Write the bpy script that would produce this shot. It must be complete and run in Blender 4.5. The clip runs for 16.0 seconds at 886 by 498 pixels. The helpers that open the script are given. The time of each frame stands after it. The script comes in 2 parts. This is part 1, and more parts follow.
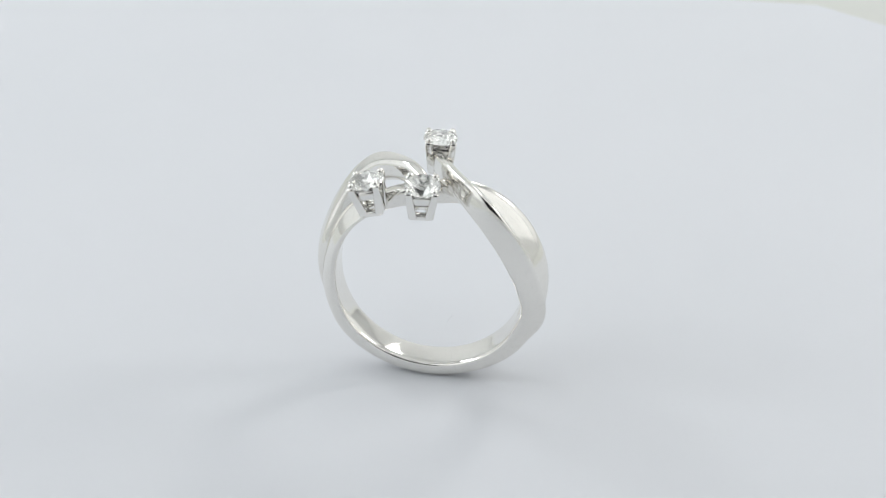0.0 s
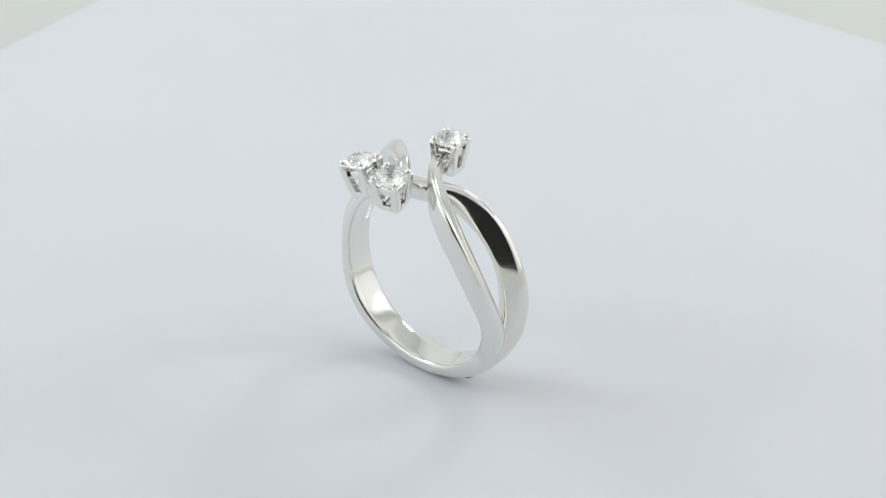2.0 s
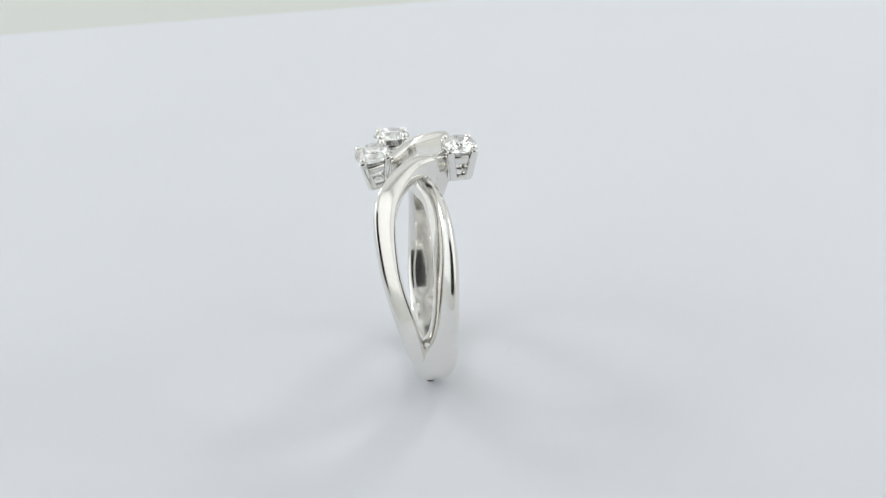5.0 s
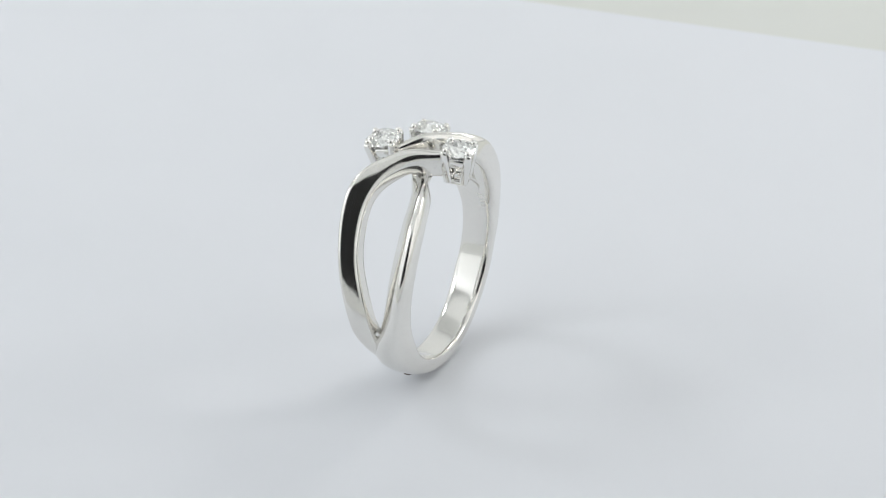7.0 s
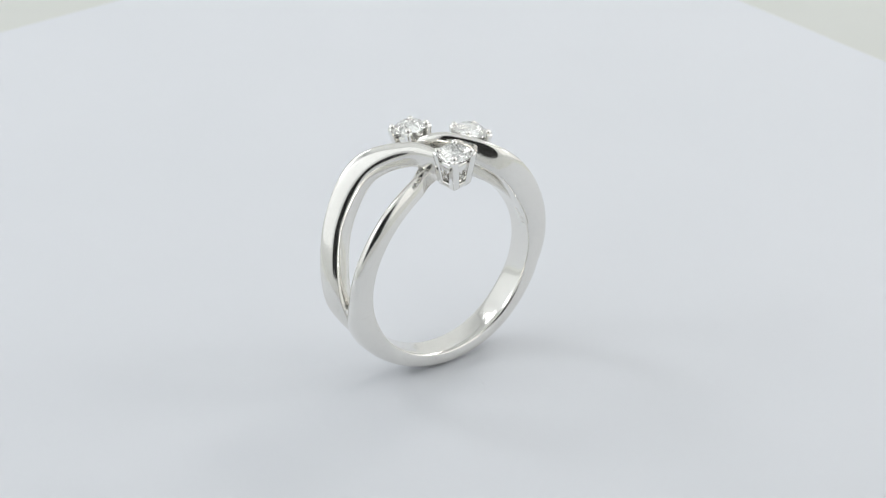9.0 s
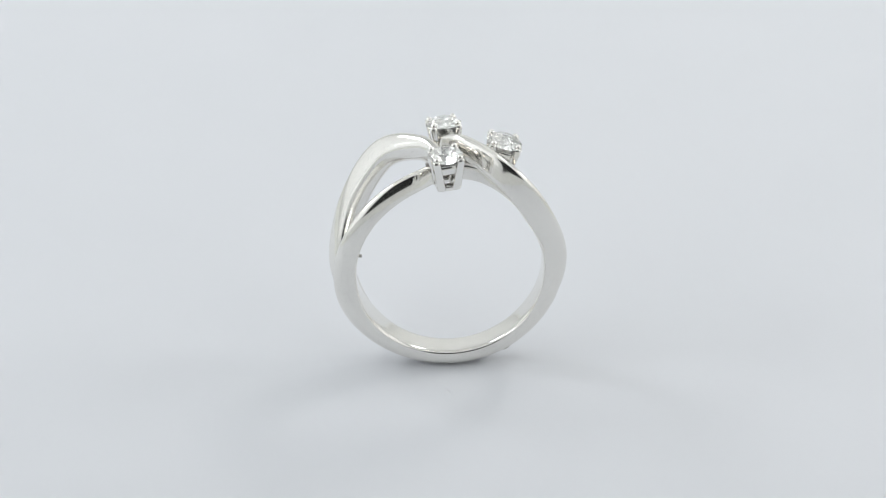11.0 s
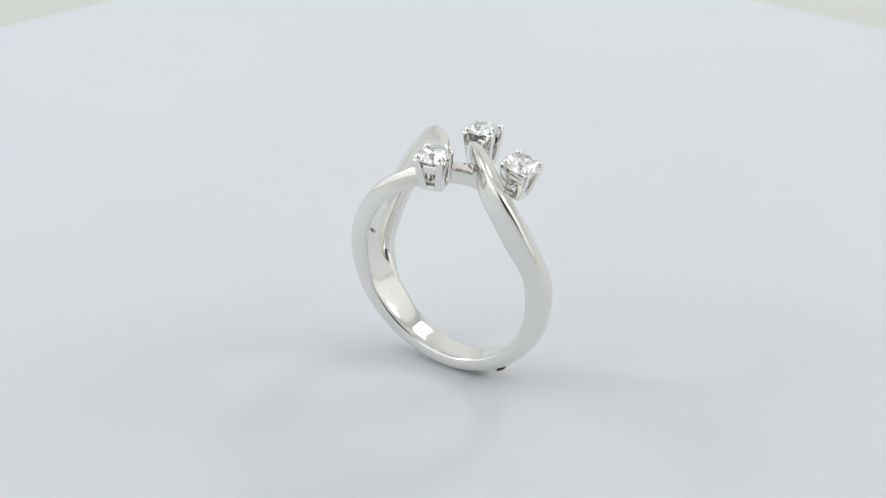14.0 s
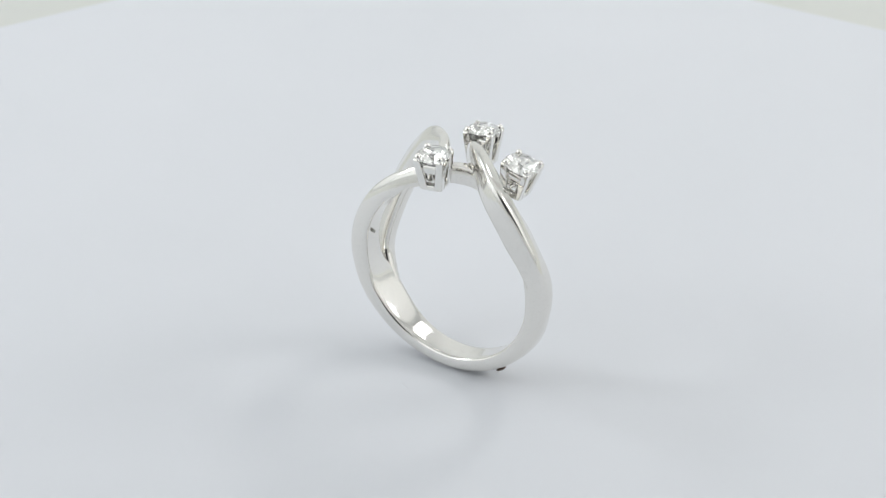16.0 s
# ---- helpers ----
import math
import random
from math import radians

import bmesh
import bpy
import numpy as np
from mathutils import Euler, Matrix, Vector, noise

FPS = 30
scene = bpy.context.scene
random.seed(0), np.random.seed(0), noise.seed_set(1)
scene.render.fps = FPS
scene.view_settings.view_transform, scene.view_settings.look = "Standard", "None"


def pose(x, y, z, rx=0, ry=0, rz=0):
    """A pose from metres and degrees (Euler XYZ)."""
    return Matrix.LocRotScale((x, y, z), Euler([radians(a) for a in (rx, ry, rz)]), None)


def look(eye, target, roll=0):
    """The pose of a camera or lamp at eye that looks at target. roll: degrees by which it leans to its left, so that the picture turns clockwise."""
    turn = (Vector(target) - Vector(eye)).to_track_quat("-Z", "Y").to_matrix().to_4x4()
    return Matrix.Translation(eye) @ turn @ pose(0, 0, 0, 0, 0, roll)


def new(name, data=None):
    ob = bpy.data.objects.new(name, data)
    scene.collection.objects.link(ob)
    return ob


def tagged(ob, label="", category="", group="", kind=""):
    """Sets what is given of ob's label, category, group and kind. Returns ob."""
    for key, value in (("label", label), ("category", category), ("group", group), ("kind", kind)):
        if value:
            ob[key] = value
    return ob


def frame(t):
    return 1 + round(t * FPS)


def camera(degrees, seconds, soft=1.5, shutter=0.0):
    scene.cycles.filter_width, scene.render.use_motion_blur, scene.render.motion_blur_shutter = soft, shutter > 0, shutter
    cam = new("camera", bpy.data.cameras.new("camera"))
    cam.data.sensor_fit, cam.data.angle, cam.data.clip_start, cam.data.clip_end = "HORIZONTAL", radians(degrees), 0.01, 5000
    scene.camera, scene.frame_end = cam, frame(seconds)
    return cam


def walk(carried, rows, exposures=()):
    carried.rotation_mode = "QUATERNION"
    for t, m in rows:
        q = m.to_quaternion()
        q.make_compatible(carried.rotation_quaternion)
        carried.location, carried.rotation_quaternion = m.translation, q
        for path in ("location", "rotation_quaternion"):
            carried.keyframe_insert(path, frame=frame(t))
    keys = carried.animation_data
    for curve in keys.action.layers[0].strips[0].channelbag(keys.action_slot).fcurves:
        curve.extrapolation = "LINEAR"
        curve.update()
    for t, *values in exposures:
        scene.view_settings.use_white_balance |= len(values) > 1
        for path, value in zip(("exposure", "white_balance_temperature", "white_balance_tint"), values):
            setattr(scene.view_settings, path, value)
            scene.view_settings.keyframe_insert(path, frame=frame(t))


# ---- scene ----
# ---- camera: stands still before the turntable ----
MM = 0.001
cam = camera(22.0, 16.0, 1.15)
cam.data.dof.use_dof, cam.data.dof.focus_distance, cam.data.dof.aperture_fstop = True, 0.205, 72.0
EYE = Vector((0.0, -179.07, 115.43)) * MM
VIEW = look(EYE, EYE + Vector((0.000758, 0.866809, -0.498639)), -0.128)
walk(cam, [(0.0, VIEW), (16.0, VIEW)], exposures=[(0.0, -0.012), (16.0, -0.012)])

# the turntable's turn in degrees: even, until it stops
SPIN_RATE, SPIN_START, SPIN_STOP = -15.14, 0.36, 13.46


def spin(t):
    return SPIN_START + SPIN_RATE * min(t, SPIN_STOP)


# ---- world, lamps ----
world = bpy.data.worlds.new("studio")
scene.world = world
world.use_nodes = True
world.node_tree.nodes["Background"].inputs["Color"].default_value = (0.80, 0.88, 1.0, 1)
world.node_tree.nodes["Background"].inputs["Strength"].default_value = 0.12


def softbox(name, eye, target, sx, sy, watts, colour):
    d = bpy.data.lights.new(name, "AREA")
    d.shape, d.size, d.size_y, d.energy, d.color = "RECTANGLE", sx, sy, watts, colour
    ob = new(name, d)
    ob.matrix_world = look(eye, target)
    return ob


AIM = (0, 0, 0.01)
softbox("softbox_back_right", (0.27, 0.35, 0.40), AIM, 0.11, 0.11, 0.345, (1.0, 0.99, 0.97))
softbox("softbox_back_left", (-0.385, 0.245, 0.40), AIM, 0.11, 0.11, 0.335, (0.95, 0.97, 1.0))
softbox("softbox_right", (0.45, 0.08, 0.30), AIM, 0.125, 0.125, 0.29, (1.0, 0.99, 0.98))
softbox("softbox_left", (-0.45, -0.02, 0.30), AIM, 0.125, 0.125, 0.29, (0.94, 0.97, 1.0))
# unseen panels as the tent's lit cloth: top, back, sides; front pair below is added fill beside the opening
softbox("front_fill", (0.28, -0.122, 0.25), (0.28, 0.4, 0.25), 0.36, 0.42, 0.18, (1.0, 0.99, 0.98))
softbox("front_fill", (-0.28, -0.122, 0.25), (-0.28, 0.4, 0.25), 0.36, 0.42, 0.18, (0.95, 0.975, 1.0))
softbox("tent_lamp_top", (0.0, 0.04, 0.55), (0, 0.04, 0), 0.80, 0.32, 0.135, (0.98, 0.99, 1.0))
softbox("tent_lamp_back", (0.0, 0.475, 0.28), (0, 0, 0.28), 0.94, 0.50, 0.128, (0.98, 0.99, 1.0))
softbox("tent_lamp_right", (0.495, 0.14, 0.26), (0, 0.14, 0.26), 0.50, 0.46, 0.213, (1.0, 0.99, 0.98))
softbox("tent_lamp_left", (-0.495, 0.14, 0.26), (0, 0.14, 0.26), 0.50, 0.46, 0.213, (0.93, 0.965, 1.0))


# ---- materials ----
def material(name, colour, rough=0.5, metal=0.0, spec=0.5):
    m = bpy.data.materials.new(name)
    m.use_nodes = True
    b = m.node_tree.nodes["Principled BSDF"]
    b.inputs["Base Color"].default_value = (*colour, 1)
    b.inputs["Roughness"].default_value = rough
    b.inputs["Metallic"].default_value = metal
    b.inputs["Specular IOR Level"].default_value = spec
    return m


def node(m, kind, **sets):
    n = m.node_tree.nodes.new(kind)
    for key, value in sets.items():
        n.inputs[key.replace("_", " ")].default_value = value
    return n


def link(m, a, b):
    m.node_tree.links.new(a, b)


def grain(m, scale, lo, hi, target="Base Color", detail=4.0):
    """Noise of that scale that runs from lo to hi in a socket of the surface."""
    b = m.node_tree.nodes["Principled BSDF"]
    co = node(m, "ShaderNodeTexCoord")
    n = node(m, "ShaderNodeTexNoise", Scale=scale, Detail=detail)
    link(m, co.outputs["Object"], n.inputs["Vector"])
    r = node(m, "ShaderNodeValToRGB")
    r.color_ramp.elements[0].position, r.color_ramp.elements[1].position = 0.3, 0.7
    r.color_ramp.elements[0].color = (*lo, 1) if isinstance(lo, tuple) else (lo, lo, lo, 1)
    r.color_ramp.elements[1].color = (*hi, 1) if isinstance(hi, tuple) else (hi, hi, hi, 1)
    link(m, n.outputs["Fac"], r.inputs["Fac"])
    link(m, r.outputs["Color"], b.inputs[target])
    return n


def relief(m, scale, strength, distance, detail=5.0):
    b = m.node_tree.nodes["Principled BSDF"]
    co = node(m, "ShaderNodeTexCoord")
    n = node(m, "ShaderNodeTexNoise", Scale=scale, Detail=detail)
    link(m, co.outputs["Object"], n.inputs["Vector"])
    bump = node(m, "ShaderNodeBump", Strength=strength, Distance=distance)
    link(m, n.outputs["Fac"], bump.inputs["Height"])
    link(m, bump.outputs["Normal"], b.inputs["Normal"])


GOLD = material("white_gold", (0.84, 0.825, 0.79), 0.10, 0.95)
dust = grain(GOLD, 3000.0, 0.09, 0.22, "Roughness", 4.0)
dust.outputs["Fac"].links[0].to_node.color_ramp.elements[0].position = 0.48
dust.outputs["Fac"].links[0].to_node.color_ramp.elements[1].position = 0.80
film = grain(GOLD, 5500.0, 0.965, 0.90, "Metallic", 6.0)   # thin dust and finger marks
film.outputs["Fac"].links[0].to_node.color_ramp.elements[0].position = 0.46
film.outputs["Fac"].links[0].to_node.color_ramp.elements[1].position = 0.78
relief(GOLD, 450.0, 0.05, 0.0001)
BRIGHT = material("polished_prong", (0.86, 0.85, 0.82), 0.08, 1.0)
grain(BRIGHT, 1500.0, 0.05, 0.12, "Roughness")
WORN = material("worn_stamp", (0.79, 0.78, 0.75), 0.28, 1.0)
# duller grey metal: shade of the hole and slot corners put into colour
HOLE_SHADE = material("hole_shade", (0.52, 0.51, 0.49), 0.45, 1.0)
PAPER = material("white_card", (0.76, 0.787, 0.822), 0.55, 0.0, 0.35)
grain(PAPER, 25.0, (0.758, 0.779, 0.817), (0.778, 0.797, 0.836))
relief(PAPER, 1800.0, 0.06, 0.0001)
TABLE = material("cream_table", (0.70, 0.715, 0.685), 0.5, 0.0, 0.4)
grain(TABLE, 12.0, (0.69, 0.705, 0.67), (0.715, 0.73, 0.70))
LUMP = material("dark_lump", (0.10, 0.085, 0.07), 0.45)
grain(LUMP, 4000.0, (0.08, 0.05, 0.04), (0.22, 0.14, 0.11))
FIBRE = material("grey_fibre", (0.6, 0.6, 0.63), 0.8)
WALL = material("dark_wall", (0.05, 0.05, 0.055), 0.8)
grain(WALL, 3.0, (0.04, 0.04, 0.045), (0.065, 0.065, 0.07))

CLOTH = material("tent_cloth", (0.82, 0.83, 0.83), 0.8, 0.0, 0.2)
grain(CLOTH, 30.0, (0.80, 0.81, 0.81), (0.84, 0.845, 0.845))

DIAMOND = bpy.data.materials.new("diamond")
DIAMOND.use_nodes = True
DIAMOND.node_tree.nodes.clear()
gl = node(DIAMOND, "ShaderNodeBsdfGlass", Color=(1.0, 1.0, 0.99, 1), Roughness=0.0, IOR=1.55)
clear = node(DIAMOND, "ShaderNodeBsdfTransparent")
blend = node(DIAMOND, "ShaderNodeMixShader", Fac=0.5)
ou = node(DIAMOND, "ShaderNodeOutputMaterial")
link(DIAMOND, gl.outputs["BSDF"], blend.inputs[1])
link(DIAMOND, clear.outputs["BSDF"], blend.inputs[2])
link(DIAMOND, blend.outputs["Shader"], ou.inputs["Surface"])
# lower facets: near-mirror metal standing in for the stone's inner reflection
PAVILION = material("diamond_pavilion", (0.97, 0.975, 0.97), 0.06, 0.87)


# ---- mesh helpers; lengths in millimetres until they are linked ----
def part(name, bm, mat, parent=None, label="", smooth=True):
    bmesh.ops.scale(bm, vec=(MM, MM, MM), verts=bm.verts)
    bmesh.ops.recalc_face_normals(bm, faces=bm.faces)
    me = bpy.data.meshes.new(name)
    bm.to_mesh(me)
    bm.free()
    for f in me.polygons:
        f.use_smooth = smooth
    me.materials.append(mat)
    ob = new(name, me)
    ob.parent = parent
    if label:
        tagged(ob, label)
    return ob


def smoothstep_table(table, x):
    """A smooth reading of rows (x, values...) at x."""
    xs = [r[0] for r in table]
    i = max(0, min(len(xs) - 2, sum(x >= v for v in xs) - 1))
    s = max(0.0, min(1.0, (x - xs[i]) / (xs[i + 1] - xs[i])))
    n = len(table)

    def slope(j, k):
        a, b = max(0, j - 1), min(n - 1, j + 1)
        return (table[b][k] - table[a][k]) / (xs[b] - xs[a])
    out = []
    h = xs[i + 1] - xs[i]
    for k in range(1, len(table[0])):
        p, q, mp, mq = table[i][k], table[i + 1][k], slope(i, k) * h, slope(i + 1, k) * h
        out.append((2 * s ** 3 - 3 * s * s + 1) * p + (s ** 3 - 2 * s * s + s) * mp + (3 * s * s - 2 * s ** 3) * q + (s ** 3 - s * s) * mq)
    return out


def power(v, n):
    return math.copysign(abs(v) ** (2.0 / n), v)


def skin(rings, closed):
    """A bmesh through rings of points."""
    bm = bmesh.new()
    vs = [[bm.verts.new(p) for p in r] for r in rings]
    m = len(rings[0])
    for i in range(len(vs) if closed else len(vs) - 1):
        a, b = vs[i], vs[(i + 1) % len(vs)]
        for j in range(m):
            bm.faces.new((a[j], a[(j + 1) % m], b[(j + 1) % m], b[j]))
    if not closed:
        bm.faces.new(vs[0])
        bm.faces.new(vs[-1][::-1])
    return bm


LIFT = 10.10   # height of the hoop's centre over the ring's foot

# angle round the hoop (0: split shoulder, 90: top), middle y, half width, outer radius, outer squareness, rise of the outer face towards +y
HOOP = [
    (-180, 0.63, 1.58, 10.18, 2.5, 0.50), (-165, 0.38, 1.57, 10.25, 2.6, 0.26), (-145, 0.08, 1.60, 10.20, 2.9, 0.0), (-120, 0.0, 1.50, 10.12, 3.0, 0.0), (-90, 0.0, 1.50, 10.10, 3.0, 0.0),
    (-62, 0.0, 1.62, 10.22, 2.9, 0.0), (-40, 0.0, 1.93, 10.5, 2.7, 0.0), (-28, 0.2, 1.98, 10.66, 2.5, 0.05), (-19, 0.5, 1.75, 10.7, 2.4, 0.2), (-11, 0.93, 1.36, 10.62, 2.3, 0.35), (2, 1.32, 1.18, 10.42, 2.3, 0.65),
    (28, 1.74, 1.12, 10.15, 2.15, 0.80), (50, 1.70, 1.06, 10.12, 2.15, 0.78), (70, 1.22, 0.93, 10.15, 2.4, 0.60), (82, 0.3, 0.86, 10.2, 3.2, 0.1), (92, -0.2, 0.82, 10.25, 4.0, 0.0),
    (105, -0.45, 0.82, 10.2, 4.0, 0.0), (118, -0.25, 0.95, 9.75, 3.2, 0.3), (130, 0.20, 1.20, 9.5, 2.8, 0.55), (145, 0.70, 1.50, 9.65, 2.6, 0.65), (165, 0.76, 1.55, 10.0, 2.5, 0.62), (180, 0.63, 1.58, 10.18, 2.5, 0.50)]


def hoop_mesh():
    rings = []
    for i in range(200):
        a = -180 + 360 * i / 200
        y0, w, ro, sq, rise = smoothstep_table(HOOP, a)
        ri, ca, sa = 8.5, math.cos(radians(a)), math.sin(radians(a))
        mid = ri + 0.32 * (ro - ri)
        ring = []
        for j in range(36):
            u = 2 * math.pi * j / 36
            y = y0 + w * power(math.cos(u), sq if math.sin(u) > 0 else 4.5)
            r = mid + ((ro - mid) * power(math.sin(u), sq) if math.sin(u) > 0 else (mid - ri) * power(math.sin(u), 4.5))
            r += rise * (y - y0) / w * max(0.0, (r - mid) / (ro - mid))
            ring.append((r * ca, y, r * sa + LIFT))
        rings.append(ring)
    return skin(rings, True)


def strand_mesh(rows, n=96):
    """A strand along rows (x, y, z, half width, half height, rise, squareness), in the hoop's space."""
    table = [(float(i), *r) for i, r in enumerate(rows)]
    pts = [smoothstep_table(table, (len(rows) - 1) * i / (n - 1)) for i in range(n)]
    rings = []
    for i, (x, y, z, w, h, rise, sq) in enumerate(pts):
        a, b = Vector(pts[max(0, i - 1)][:3]), Vector(pts[min(n - 1, i + 1)][:3])
        t = (b - a).normalized()
        out = Vector((x, 0, z))
        out = (out - t * out.dot(t)).normalized()
        side = t.cross(out)
        end = min(1.0, (min(i, n - 1 - i) + 0.6) / 3.0) ** 0.5
        ring = []
        for j in range(28):
            u = 2 * math.pi * j / 28
            lat, rad = power(math.cos(u), sq), power(math.sin(u), sq)
            p = Vector((x, y, z)) + side * (w * end * lat) + out * (end * (h * rad - rise * lat * max(0.0, rad)))
            ring.append((p.x, p.y, p.z + LIFT))
        rings.append(ring)
    return skin(rings, False)


# x, y, z, half width, half height, rise of the outer face away from the slot, squareness
OVER_T = [
    (6.65, -0.80, -6.65, 0.60, 0.55, 0.0, 2.6), (8.92, -1.45, -3.35, 0.83, 1.00, 0.1, 2.7), (9.72, -2.06, -0.3, 0.87, 1.11, 0.42, 3.2), (8.52, -3.17, 4.90, 0.88, 1.12, 0.47, 3.7),
    (5.74, -3.0, 9.52, 0.97, 1.12, 0.60, 3.7), (2.5, -0.60, 11.2, 0.66, 1.10, 0.36, 2.8), (0.9, 1.7, 10.9, 0.55, 1.2, 0.0, 2.8), (0.45, 2.75, 10.75, 0.5, 1.2, 0.0, 2.8)]
OVER_M = [
    (-7.40, 0.2, -5.70, 0.6, 0.55, 0.0, 2.6), (-9.24, 0.84, -2.0, 1.02, 0.88, 0.0, 2.7), (-9.45, 1.34, 2.0, 1.12, 1.05, 0.22, 3.2), (-7.45, 2.45, 6.50, 1.0, 1.20, 0.30, 4.6),
    (-4.90, 2.38, 9.82, 0.97, 1.14, 0.26, 4.2), (-1.7, 0.0, 11.35, 0.68, 1.10, 0.15, 2.8), (0.0, -1.7, 10.85, 0.55, 1.2, 0.0, 2.8), (0.3, -2.6, 10.55, 0.5, 1.2, 0.0, 2.8)]


def tube(bm, a, b, ra, rb, seg=10):
    a, b = Vector(a), Vector(b)
    t = (b - a).normalized()
    s = t.orthogonal().normalized()
    o = t.cross(s)
    rings = [(a, ra), (b, rb)]
    vs = []
    for c, r in rings:
        vs.append([bm.verts.new(c + (s * math.cos(2 * math.pi * j / seg) + o * math.sin(2 * math.pi * j / seg)) * r) for j in range(seg)])
    for j in range(seg):
        bm.faces.new((vs[0][j], vs[0][(j + 1) % seg], vs[1][(j + 1) % seg], vs[1][j]))
    bm.faces.new(vs[0][::-1])
    bm.faces.new(vs[1])


def prong_mesh(foot, tip, corner):
    """A flat-sided claw that widens downwards, with a small bead over the stone."""
    foot, tip = Vector(foot), Vector(tip)
    a, b = corner
    rings = []
    for s, half in ((0.0, 0.34), (0.04, 0.40), (0.55, 0.36), (0.88, 0.31), (0.97, 0.26)):
        c = foot.lerp(tip, s)
        ring = []
        for j in range(16):
            u = 2 * math.pi * (j + 0.5) / 16
            ring.append(c + Vector((half * power(math.cos(u), 5.0), half * power(math.sin(u), 5.0), 0)))
        rings.append(ring)
    bm = skin(rings, False)
    bead = Vector((tip.x - 0.10 * a, tip.y - 0.10 * b, tip.z - 0.03))
    bmesh.ops.create_uvsphere(bm, u_segments=14, v_segments=10, radius=0.32, matrix=Matrix.Translation(bead))
    return bm


def rounded_frame(bm, half_in, half_out, z0, z1, seg=6, corner=0.35):
    """A square ring with round corners, from z0 to z1."""
    def loop(half, z, cr):
        out = []
        for q in range(4):
            ox, oy = [(1, 1), (-1, 1), (-1, -1), (1, -1)][q]
            for j in range(seg):
                a = radians(90 * q + 90 * j / (seg - 1))
                out.append(bm.verts.new((ox * (half - cr) + cr * math.cos(a), oy * (half - cr) + cr * math.sin(a), z)))
        return out
    b = 0.07
    ls = [loop(half_out, z0 + b, corner), loop(half_out, z1 - b, corner), loop(half_out - b, z1, corner), loop(half_in + b, z1, corner * 0.7),
          loop(half_in, z1 - b, corner * 0.7), loop(half_in, z0 + b, corner * 0.7), loop(half_in + b, z0, corner * 0.7), loop(half_out - b, z0, corner)]
    m = len(ls[0])
    for i in range(8):
        for j in range(m):
            bm.faces.new((ls[i][j], ls[i][(j + 1) % m], ls[(i + 1) % 8][(j + 1) % m], ls[(i + 1) % 8][j]))


def brilliant(radius):
    """A round brilliant: table, crown, girdle and pavilion facets."""
    bm = bmesh.new()
    def ring(r, z, k, off):
        return [bm.verts.new((r * math.cos(2 * math.pi * (j + off) / k), r * math.sin(2 * math.pi * (j + off) / k), z)) for j in range(k)]
    table = ring(0.57 * radius, 0.33 * radius, 8, 0.5)
    star = ring(0.80 * radius, 0.19 * radius, 8, 0.0)
    up = ring(radius, 0.03 * radius, 16, 0.0)
    lo = ring(radius, -0.03 * radius, 16, 0.0)
    half = ring(0.66 * radius, -0.30 * radius, 16, 0.5)
    pav = ring(0.34 * radius, -0.58 * radius, 8, 0.5)
    tip = bm.verts.new((0, 0, -0.84 * radius))
    for j, v in enumerate(half):
        v.co.z += (0.045 if j % 2 else -0.04) * radius
    for j, v in enumerate(pav):
        v.co *= 1 + 0.10 * math.sin(2.3 * j + 1.0)
    bm.faces.new(table)
    low = []
    for j in range(8):
        k = (j + 1) % 8
        bm.faces.new((table[j], table[k], star[k]))
        bm.faces.new((table[j], star[k], up[(2 * j + 1) % 16], star[j]))
        bm.faces.new((star[k], up[(2 * k) % 16], up[(2 * j + 1) % 16]))
        bm.faces.new((star[j], up[(2 * j + 1) % 16], up[2 * j]))
        low.append(bm.faces.new((pav[j], half[2 * j], half[2 * j + 1])))
        low.append(bm.faces.new((pav[j], half[2 * j + 1], half[(2 * j + 2) % 16])))
        low.append(bm.faces.new((pav[j], half[(2 * j + 2) % 16], pav[k])))
        low.append(bm.faces.new((pav[j], pav[k], tip)))
    for j in range(16):
        k = (j + 1) % 16
        low.append(bm.faces.new((lo[j], lo[k], half[j])))
        low.append(bm.faces.new((lo[k], half[k], half[j])))
    for f in low:
        f.material_index = 1
    for j in range(16):
        k = (j + 1) % 16
        bm.faces.new((up[j], up[k], lo[k], lo[j]))
    return bm


# ---- the setting of the scene ----
def table_top():
    bm = bmesh.new()
    bmesh.ops.create_grid(bm, x_segments=2, y_segments=2, size=1500, matrix=Matrix.Translation((0, 0, -6.0)))
    return tagged(part("table", bm, TABLE, None, "", False), "cream-white smooth table under the turntable", "table", kind="structure")


table_top()


def room():
    bm = bmesh.new()
    bmesh.ops.create_cube(bm, size=2, matrix=Matrix.Translation((0, 0, 1100)) @ Matrix.Diagonal((1490, 1490, 1090, 1)))
    for f in list(bm.faces):
        if f.calc_center_median().z < 20:
            bm.faces.remove(f)
    return tagged(part("wall_room", bm, WALL, None, "", False), "dark grey studio walls round the table", "wall", kind="structure")


room()


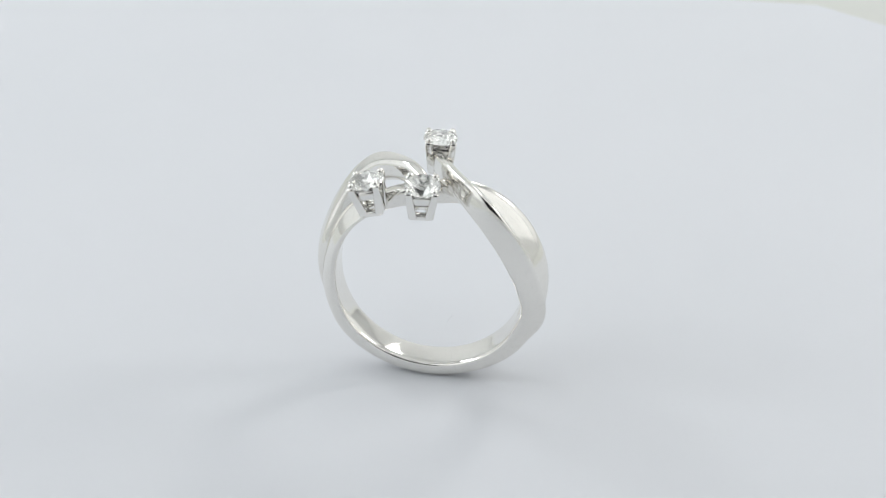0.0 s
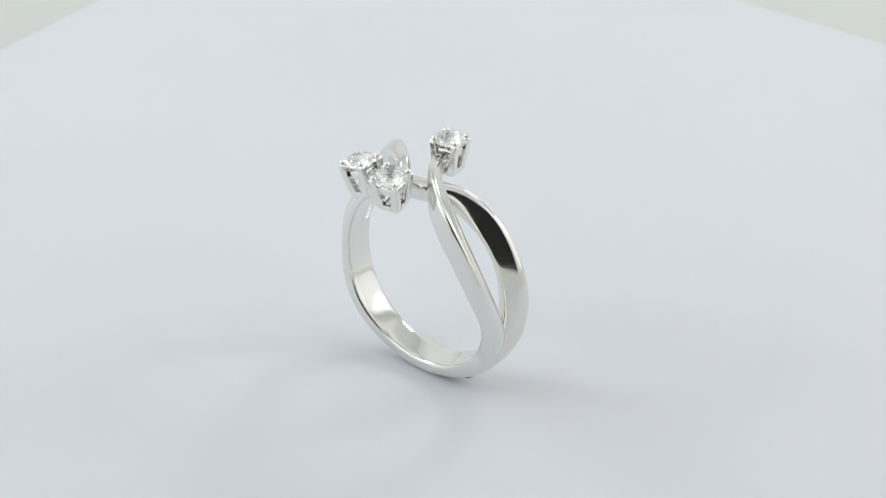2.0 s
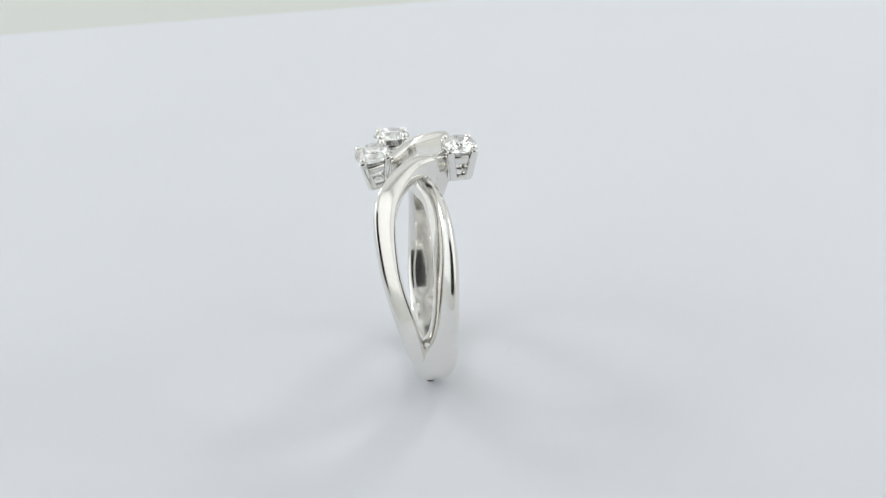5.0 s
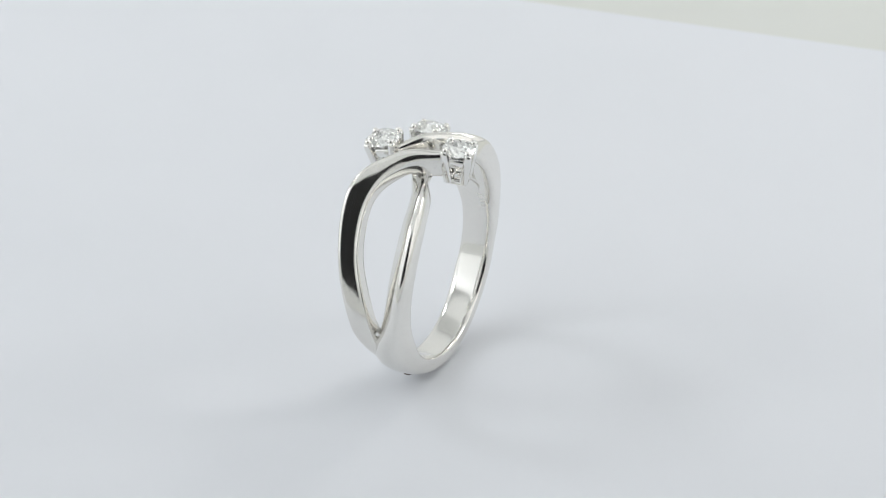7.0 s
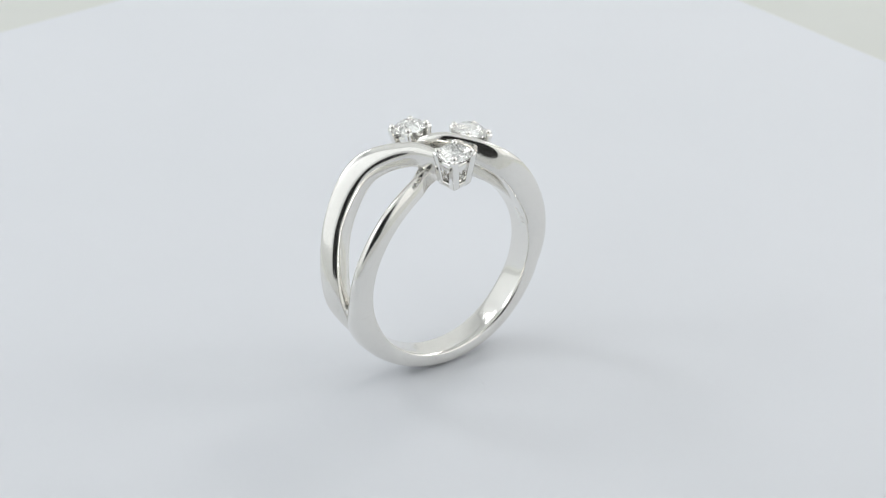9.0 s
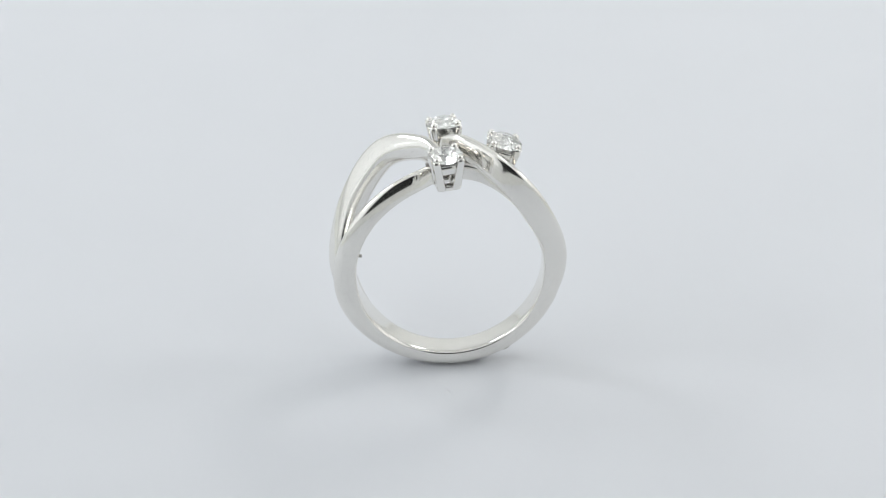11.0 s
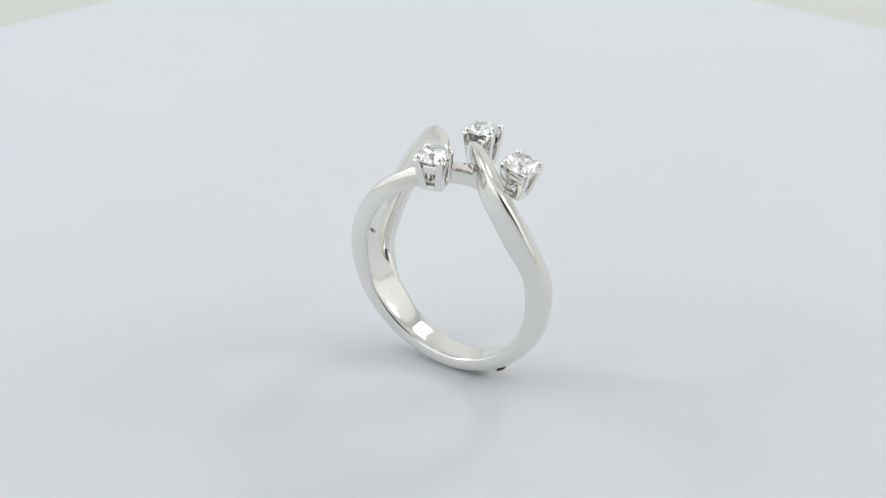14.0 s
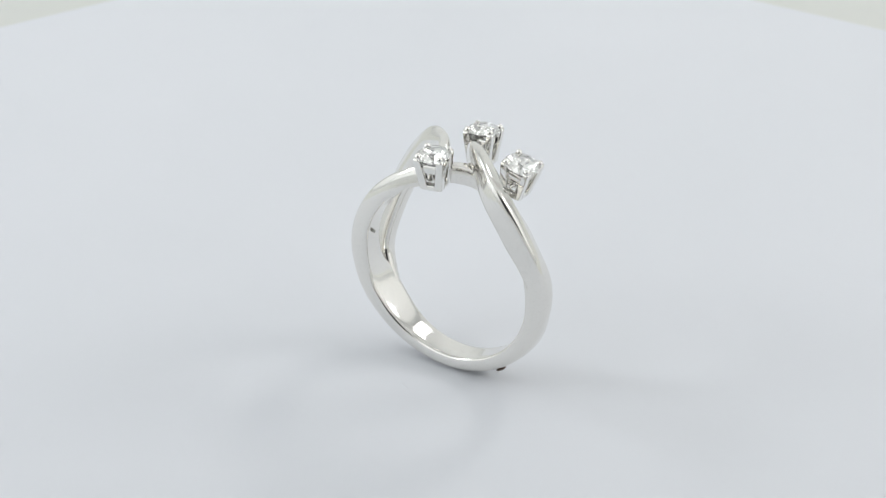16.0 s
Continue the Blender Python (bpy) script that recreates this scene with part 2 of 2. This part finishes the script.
def tent():
    """The closed white light tent, with an opening in its front for the camera."""
    bm = bmesh.new()

    def slab(x0, x1, y0, y1, z0, z1):
        bmesh.ops.create_cube(bm, size=1, matrix=Matrix.Translation(((x0 + x1) / 2, (y0 + y1) / 2, (z0 + z1) / 2)) @ Matrix.Diagonal((x1 - x0, y1 - y0, z1 - z0, 1)))
    slab(-520, 520, 480, 500, -6, 560)
    slab(-520, -500, -140, 480, -6, 560)
    slab(500, 520, -140, 480, -6, 560)
    slab(-520, 520, -140, 500, 560, 580)
    for x0, x1, z0, z1 in ((-500, -OPEN_X, -6, 560), (OPEN_X, 500, -6, 560), (-OPEN_X, OPEN_X, -6, OPEN_LOW), (-OPEN_X, OPEN_X, OPEN_HIGH, 560)):
        slab(x0, x1, -140, -130, z0, z1)
    return tagged(part("tent_wall", bm, CLOTH, None, "", False), "white cloth light tent round the table", "light tent", kind="structure")


OPEN_X, OPEN_LOW, OPEN_HIGH = 77, 26, 205
tent()

# edges of the card: distance from the axis and direction
CARD_EDGES = [(82.8, 176), (102.0, -131), (92.2, -98), (102.0, -62), (93.5, -34), (91.0, 0), (92.0, 28), (93.6, 50), (88.8, 81), (101.0, 126)]


def card():
    bm = bmesh.new()
    rim = []
    for i in range(360):
        a = radians(i)
        r = min(d / max(1e-3, math.cos(a - radians(b))) for d, b in CARD_EDGES if math.cos(a - radians(b)) > 0.5)
        rim.append((r * math.cos(a), r * math.sin(a)))
    tops = []
    for s, z in ((0.0, 0.0), (0.5, 0.0), (0.9, 0.0), (0.997, 0.0), (1.0, -0.12), (1.0, -0.5)):
        tops.append([bm.verts.new((x * s, y * s, z)) for x, y in rim] if s else [bm.verts.new((0, 0, 0))])
    for j in range(360):
        k = (j + 1) % 360
        bm.faces.new((tops[0][0], tops[1][j], tops[1][k]))
        for i in range(1, 5):
            bm.faces.new((tops[i][j], tops[i + 1][j], tops[i + 1][k], tops[i][k]))
    return bm


turntable = tagged(new("turntable"), "round white turntable covered with matt white card", "turntable")
part("card", card(), PAPER, turntable, "matt white card cut in a many-sided shape", False)
bm = bmesh.new()
bmesh.ops.create_cone(bm, cap_ends=True, segments=96, radius1=76, radius2=76, depth=5.4, matrix=Matrix.Translation((0, 0, -3.25)))
part("plate", bm, TABLE, turntable, "thin round plate", False)

# ---- the ring ----
RING_AT = Vector((-1.055, -1.328, 10.101)) * MM
RING_TURN, RING_LEAN = -10.80, 3.96


def ring_pose(t):
    rest = Matrix.Translation(RING_AT) @ pose(0, 0, 0, 0, 0, RING_TURN) @ pose(0, 0, 0, RING_LEAN) @ Matrix.Translation((0, 0, -LIFT * MM))
    return pose(0, 0, 0, 0, 0, spin(t)) @ rest


ring = tagged(new("ring"), "white gold ring with crossed strands and three diamonds on card", "ring")
part("band", hoop_mesh(), GOLD, ring)
part("crossing_strand", strand_mesh(OVER_T), GOLD, ring)
part("crossing_strand", strand_mesh(OVER_M), GOLD, ring)

# solid plug; its grey stands in for the shade inside a drilled hole
bm = bmesh.new()
at = Vector((8.28, 1.90, 1.90 + LIFT))
tube(bm, at, at + Vector((-0.25, -0.03, -0.06)), 0.155, 0.155, 18)
part("drill_hole_shade", bm, HOLE_SHADE, ring, "small grey plug toned as a drilled hole's shade")
for i, (angle, y) in enumerate(((154, 1.55), (157.5, 1.6), (161, 1.65), (164.5, 1.6))):
    bm = bmesh.new()
    ca, sa = math.cos(radians(angle)), math.sin(radians(angle))
    turn = Matrix.Rotation(radians(90 - angle), 4, "Y")
    bmesh.ops.create_cube(bm, size=1, matrix=Matrix.Translation((8.5 * ca, y, 8.5 * sa + LIFT)) @ turn @ Matrix.Diagonal((0.22 + 0.08 * (i % 2), 0.5, 0.03, 1)))
    part("stamp", bm, WORN, ring, "tiny worn stamp inside the band", False)

for at, r in (((9.60, -0.58, -2.25), 0.27), ((1.75, 0.42, 10.25), 0.22)):
    bm = bmesh.new()
    bmesh.ops.create_icosphere(bm, subdivisions=3, radius=r, matrix=Matrix.Translation(Vector(at) + Vector((0, 0, LIFT))))
    for v in bm.verts:
        v.co += Vector((1, 1, 1)) * 0.12 * noise.noise(v.co * 6)
    part("solder_bead", bm, BRIGHT, ring, "tiny solder bead in the slot's corner")

# uneven balls whose grey imitates shade in the slot's two corners
for at, r in (((9.50, -0.52, -1.92), 0.21), ((1.95, 0.55, 10.12), 0.17)):
    bm = bmesh.new()
    bmesh.ops.create_icosphere(bm, subdivisions=2, radius=r, matrix=Matrix.Translation(Vector(at) + Vector((0, 0, LIFT))))
    for v in bm.verts:
        v.co += Vector((1, -1, 1)) * 0.08 * noise.noise(v.co * 7)
    part("pit_shade", bm, HOLE_SHADE, ring, "small grey ball toned as shade in the slot's corner")

# prong plane's centre, its normal, turn of the square, half side of the square
SETTINGS = [((0.48, 4.06, 12.81), (0.032, 0.118, 0.992), 11.0, 1.14),
            ((0.26, -3.73, 12.58), (0.067, -0.106, 0.992), 8.5, 1.20),
            ((-5.25, -1.82, 11.40), (-0.231, 0.042, 0.972), 1.0, 1.22)]


def setting(at, normal, turn, half):
    up = Vector(normal).normalized()
    side = Vector((math.cos(radians(turn)), math.sin(radians(turn)), 0))
    side = (side - up * side.dot(up)).normalized()
    fwd = up.cross(side)
    m = Matrix((side, fwd, up)).transposed().to_4x4()
    m.translation = (Vector(at) + Vector((0, 0, LIFT))) * MM
    bm = bmesh.new()
    rounded_frame(bm, 0.40, 1.04, -3.42, -2.92, 6, 0.36)
    rounded_frame(bm, 0.74, 1.06, -1.75, -0.92)
    base = part("setting", bm, BRIGHT, ring, "four-prong white gold basket")
    base.matrix_local = m
    for i in range(4):
        a, b = [(1, 1), (-1, 1), (-1, -1), (1, -1)][i]
        part("prong", prong_mesh((a * 0.68, b * 0.68, -3.35), (a * half, b * half, -0.12), (a, b)), BRIGHT, base)
    stone = part("diamond", brilliant(half * 1.36), DIAMOND, ring, "clear round brilliant-cut diamond", False)
    stone.data.materials.append(PAVILION)
    stone.matrix_local = m @ Matrix.Translation((0, 0, -0.30 * MM))


for row in SETTINGS:
    setting(*row)

# ---- small things on the card ----
def on_card(t, x, y, turn=0):
    return pose(0, 0, 0, 0, 0, spin(t)) @ pose(x * MM, y * MM, 0, 0, 0, turn)


def lint():
    """A fine hair that curls up from the card."""
    bm = bmesh.new()
    pts = [(0.0, 0.0, 0.0), (0.05, 0.1, 0.5), (0.2, 0.2, 0.95), (0.40, 0.26, 1.2), (0.55, 0.28, 1.35), (0.72, 0.3, 1.38)]
    thick = (0.002, 0.002, 0.003, 0.013, 0.018, 0.010)
    for i, (p, q) in enumerate(zip(pts, pts[1:])):
        tube(bm, p, q, thick[i], thick[i + 1], 6)
    return tagged(part("lint_fibre", bm, FIBRE), "tiny grey lint hair curling up from the card", "lint")


RESTING = [(lint(), 0.45, 6.05, 0)]
# two flattened dark brown lumps against the band's underside
for angle, wide, side in ((-59.6, 0.34, -0.4), (-120.9, 0.38, 0.1)):
    bm = bmesh.new()
    bmesh.ops.create_icosphere(bm, subdivisions=3, radius=1.0)
    for v in bm.verts:
        v.co *= 1 + 0.25 * noise.noise(v.co * 1.7 + Vector((angle, 0, 0)))
        v.co = Vector((v.co.x * wide * 1.3, v.co.y * wide, v.co.z * 0.14))
    turn = Matrix.Rotation(radians(-(angle + 90)), 4, "Y")
    bmesh.ops.transform(bm, matrix=Matrix.Translation((10.30 * math.cos(radians(angle)), side, LIFT + 10.30 * math.sin(radians(angle)))) @ turn, verts=bm.verts)
    part("lump", bm, LUMP, ring, "small dark brown lump under the band")


# ---- the motion of the turntable and of all that stands on it ----
def motions():
    times = [0.5 * i for i in range(27)] + [13.3, SPIN_STOP, 13.7, 16.0]
    walk(turntable, [(t, pose(0, 0, 0, 0, 0, spin(t))) for t in times])
    walk(ring, [(t, ring_pose(t)) for t in times])
    for ob, x, y, turn in RESTING:
        walk(ob, [(t, on_card(t, x, y, turn)) for t in times])


motions()
